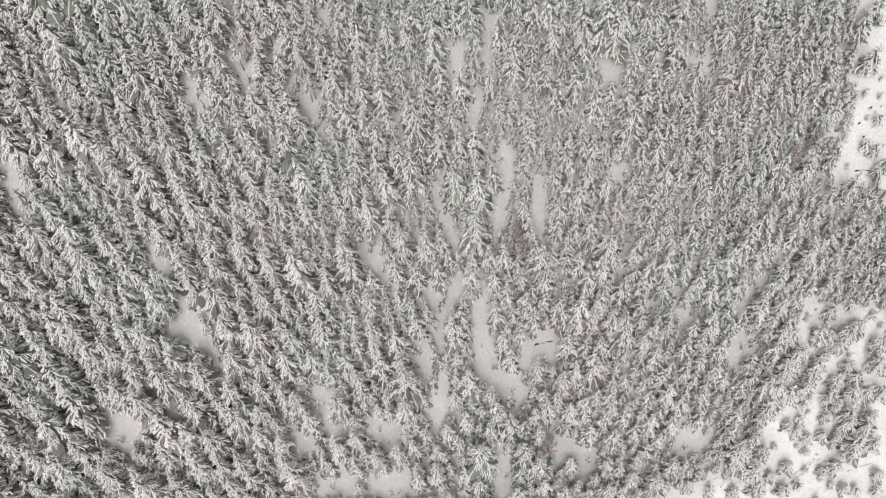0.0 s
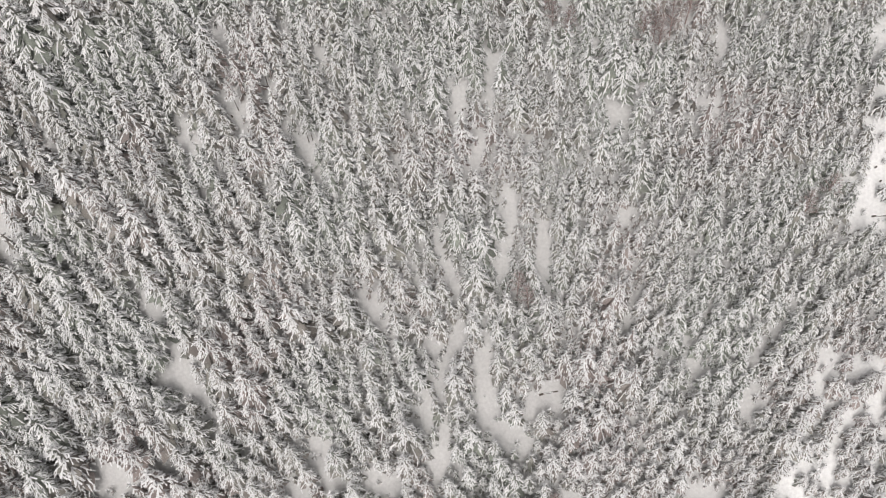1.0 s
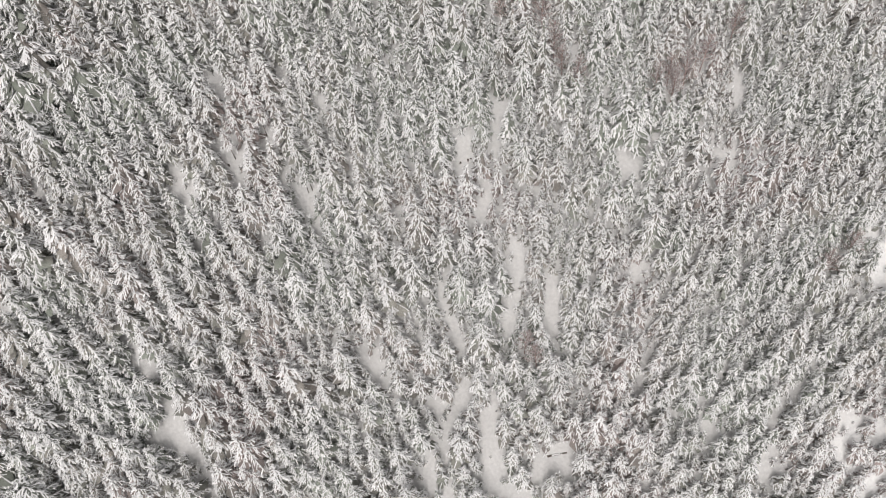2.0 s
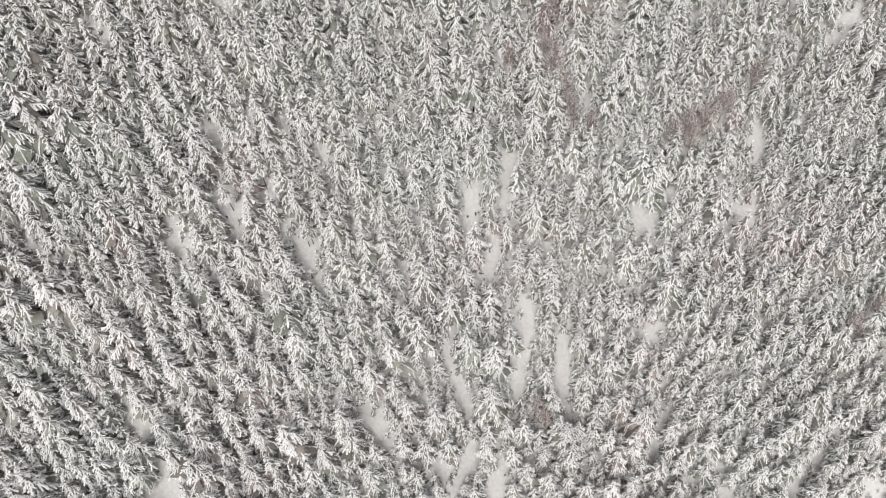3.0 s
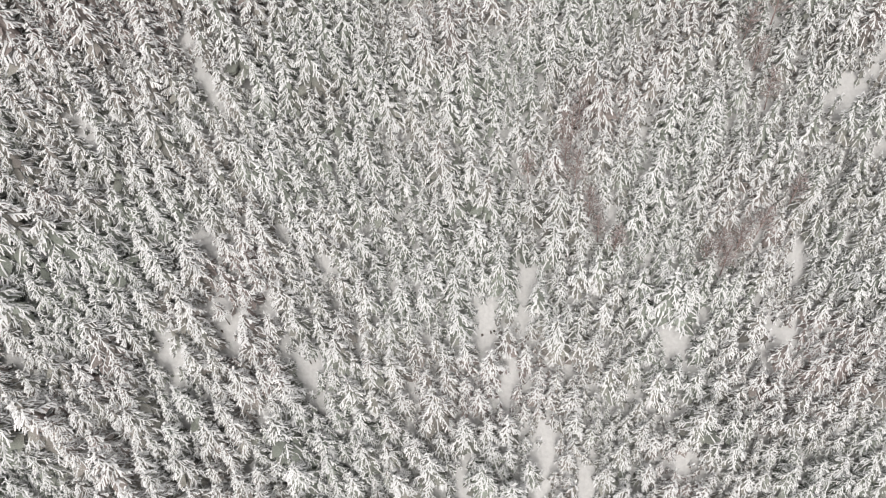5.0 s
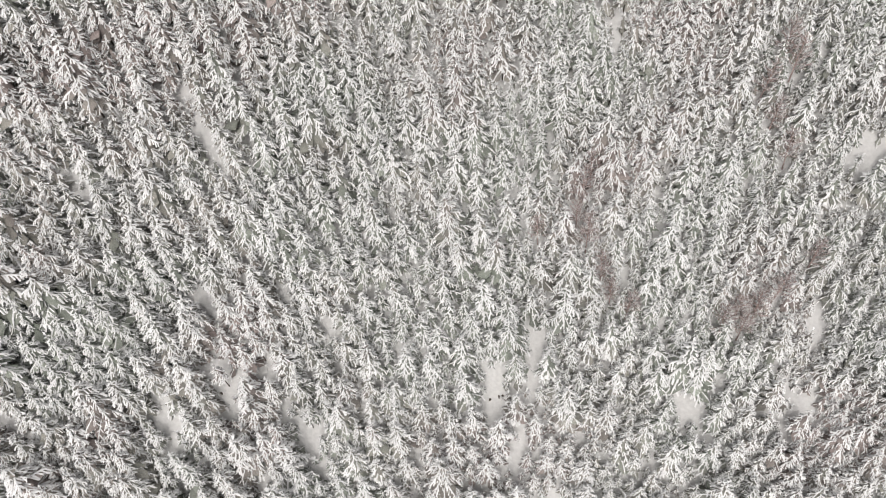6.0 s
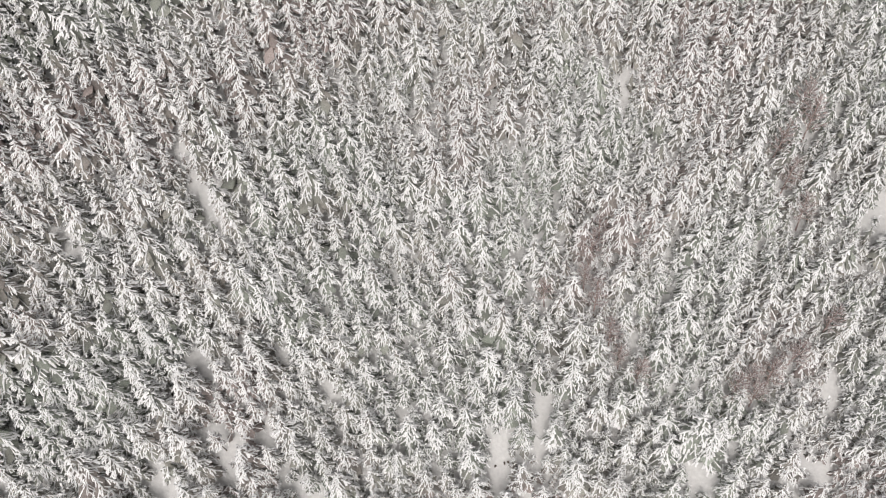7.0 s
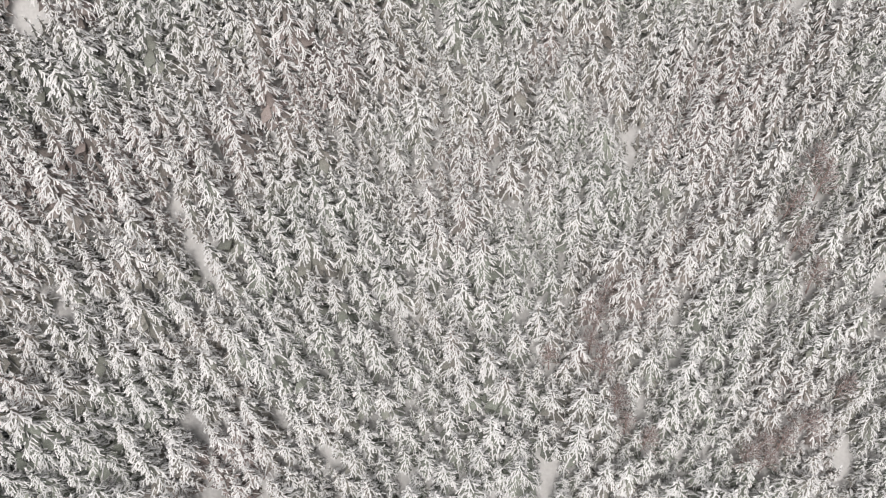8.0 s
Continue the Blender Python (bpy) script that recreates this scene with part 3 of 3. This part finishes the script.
for x, y, tall in young:
    small = tall < 3.2
    young_spruce(rnd.randrange(4) if small else 4 + rnd.randrange(5), Matrix.Translation((x, y, height(x, y) - 0.2))
                 @ TILT @ pose(0, 0, 0, rnd.uniform(-4, 4), rnd.uniform(-4, 4), rnd.uniform(0, 360)) @ Matrix.Scale(1.32 * tall / (2.6 if small else 6.4), 4))


# ---- bare broadleaf trees between the spruces ----
def spike(soup, a, b, radius):
    """A thin tapered twig or limb from a to b."""
    a, b = Vector(a), Vector(b)
    side = (b - a).orthogonal().normalized() * radius
    turn = Matrix.Rotation(math.tau / 3, 3, (b - a).normalized())
    ring = [side, turn @ side, turn @ turn @ side]
    soup.add([tuple(a + r) for r in ring] + [tuple(b)], [(0, 1, 3), (1, 2, 3), (2, 0, 3)])


def bare_tree(seed):
    rnd = random.Random(seed)
    trunk, limbs, frost = Soup(), Soup(), Soup()
    tall = 11.5
    cone(trunk, 0.16, -0.4, tall, 6)
    turn = 0.0
    for i in range(34):
        f = 0.26 + 0.70 * i / 34
        turn += 2.4 + rnd.uniform(-0.4, 0.4)
        length = (1 - f) * 3.6 + 0.7
        way = Vector((math.cos(turn), math.sin(turn), rnd.uniform(0.5, 1.0))).normalized()
        root = Vector((0, 0, tall * f))
        end = root + way * length
        spike(limbs, root, end, 0.065)
        for j in range(13):
            base = root + way * length * (0.2 + 0.058 * j)
            twig = (way + Vector((rnd.uniform(-1, 1), rnd.uniform(-1, 1), rnd.uniform(-0.4, 0.8))) * 0.8).normalized()
            spike(frost if j % 3 == 1 else limbs, base, base + twig * length * rnd.uniform(0.3, 0.6), 0.05)
    return [s.arrays() for s in (trunk, limbs, frost)]


BARE = [[mesh_of(n, [(*soup, 0)], [m]) for n, soup, m in zip(("trunk", "twig_crown", "snow"), bare_tree(700 + i), (TWIGS, TWIGS, SNOW))] for i in range(4)]
for x, y in BARE_PLACES:
    thing = new("bare_tree")
    thing.matrix_world = Matrix.Translation((x, y, height(x, y))) @ TILT @ pose(0, 0, 0, rnd.uniform(-4, 4), rnd.uniform(-4, 4), rnd.uniform(0, 360)) @ Matrix.Scale(rnd.uniform(0.9, 1.12), 4)
    for me in BARE[rnd.randrange(4)]:
        piece = new(me.name.split(".")[0], me)
        piece.parent = thing
        if not piece.name.startswith("trunk"):
            tagged(piece, kind="stuff")
    tagged(thing, "leafless brown broadleaf tree with frosted twigs", "tree", "bare trees among the spruces")


# ---- fallen stems and stumps in the clearings ----
def log_mesh(name, length, radius, rnd, mat, flat=1.0):
    """A tapered, slightly bent round stem lying along x."""
    bm = bmesh.new()
    rings = []
    for i in range(7):
        k = i / 6
        r = radius * (1 - 0.45 * k)
        oy, oz = 0.12 * math.sin(k * 3.0 + 1) * rnd.uniform(0.7, 1.3), 0.06 * math.sin(k * 5)
        rings.append([bm.verts.new((length * (k - 0.5), oy + r * math.cos(a * math.tau / 8), oz + flat * r * math.sin(a * math.tau / 8))) for a in range(8)])
    for a, b in zip(rings, rings[1:]):
        for i in range(8):
            bm.faces.new((a[i], a[(i + 1) % 8], b[(i + 1) % 8], b[i]))
    bm.faces.new(rings[0][::-1])
    bm.faces.new(rings[-1])
    for i in range(3):
        k = rnd.uniform(-0.35, 0.4)
        ang = rnd.uniform(0.2, 2.9)
        tip = bm.verts.new((length * k + 0.25, math.cos(ang) * 0.6, abs(math.sin(ang)) * 0.55))
        base = [bm.verts.new((length * k + dx, dy, 0.05)) for dx, dy in ((-0.06, 0), (0.05, 0.05), (0.05, -0.05))]
        for p, q in ((0, 1), (1, 2), (2, 0)):
            bm.faces.new((base[p], base[q], tip))
    me = bpy.data.meshes.new(name)
    bm.to_mesh(me)
    bm.free()
    me.materials.append(mat)
    return me


LOGS = [  # both ends in the plan, radius, snow cover 0 to 1
    (24.7, 86.1, 29.6, 86.9, 0.3, 0.25), (-1.1, 62.7, 2.8, 63.2, 0.2, 0.2), (9.1, 76.5, 12.0, 76.9, 0.2, 0.0), (10.2, 73.3, 11.2, 75.0, 0.16, 0.0),
    (26.8, 64.1, 33.6, 57.0, 0.14, 0.9), (47.5, 55.9, 68.1, 61.7, 0.2, 1.0), (74.0, 53.8, 77.7, 56.6, 0.1, 0.7), (91.4, 55.1, 97.8, 59.5, 0.1, 0.85),
    (106.5, 118.7, 110.0, 118.8, 0.22, 0.2), (98.2, 125.8, 101.3, 125.9, 0.2, 0.3), (101.0, 115.3, 103.7, 116.4, 0.2, 0.2), (-65.6, 140.2, -60.4, 142.0, 0.16, 0.9),
    (18.6, 91.2, 22.4, 88.8, 0.3, 0.3), (47.6, 55.1, 51.0, 55.0, 0.35, 0.1), (95.0, 57.1, 99.2, 59.4, 0.1, 0.8), (89.3, 52.7, 95.0, 56.4, 0.1, 0.8), (106.3, 56.5, 111.9, 58.1, 0.1, 0.8), (70.4, 55.0, 76.2, 56.9, 0.09, 0.7),
]
for x0, y0, x1, y1, radius, cover in LOGS:
    a, b = Vector((x0, y0, height(x0, y0))), Vector((x1, y1, height(x1, y1)))
    length = (b - a).length
    thing = new("fallen_log")
    turn = (b - a).to_track_quat("X", "Z").to_matrix().to_4x4()
    thing.matrix_world = Matrix.Translation((a + b) / 2 + Vector((0, 0, radius * 0.6))) @ turn
    new("stem", log_mesh("stem", length, radius, rnd, BARK)).parent = thing
    if cover > 0:
        cap = new("snow", log_mesh("snow", length * (0.35 + 0.6 * cover), radius * (0.75 + 0.35 * cover), rnd, SNOW, 0.7))
        cap.parent, cap.location = thing, (0, 0, radius * 0.55)
    tagged(thing, "fallen spruce stem lying snow-covered on the slope" if cover > 0.6 else "dark fallen log with a little snow, in a clearing", "log", "fallen stems in the clearings")

STUMPS = [(2.9, 145.6), (4.9, 146.0), (5.7, 146.2), (-56.7, 148.6), (13.7, 149.4), (108.4, 125.6), (107.2, 128.5), (110.0, 131.5), (105.5, 112.5), (95.0, 70.5), (91.5, 71.0), (104.0, 64.5)]
for x, y in STUMPS:
    thing = new("stump")
    thing.matrix_world = Matrix.Translation((x, y, height(x, y) + 0.18)) @ pose(0, 0, 0, 0, 90, rnd.uniform(0, 360)) @ Matrix.Scale(1, 4)
    new("wood", log_mesh("wood", 0.7, 0.22, rnd, BARK)).parent = thing
    tagged(thing, "small dark stump poking out of the snow", "stump", "stumps in the clearings")
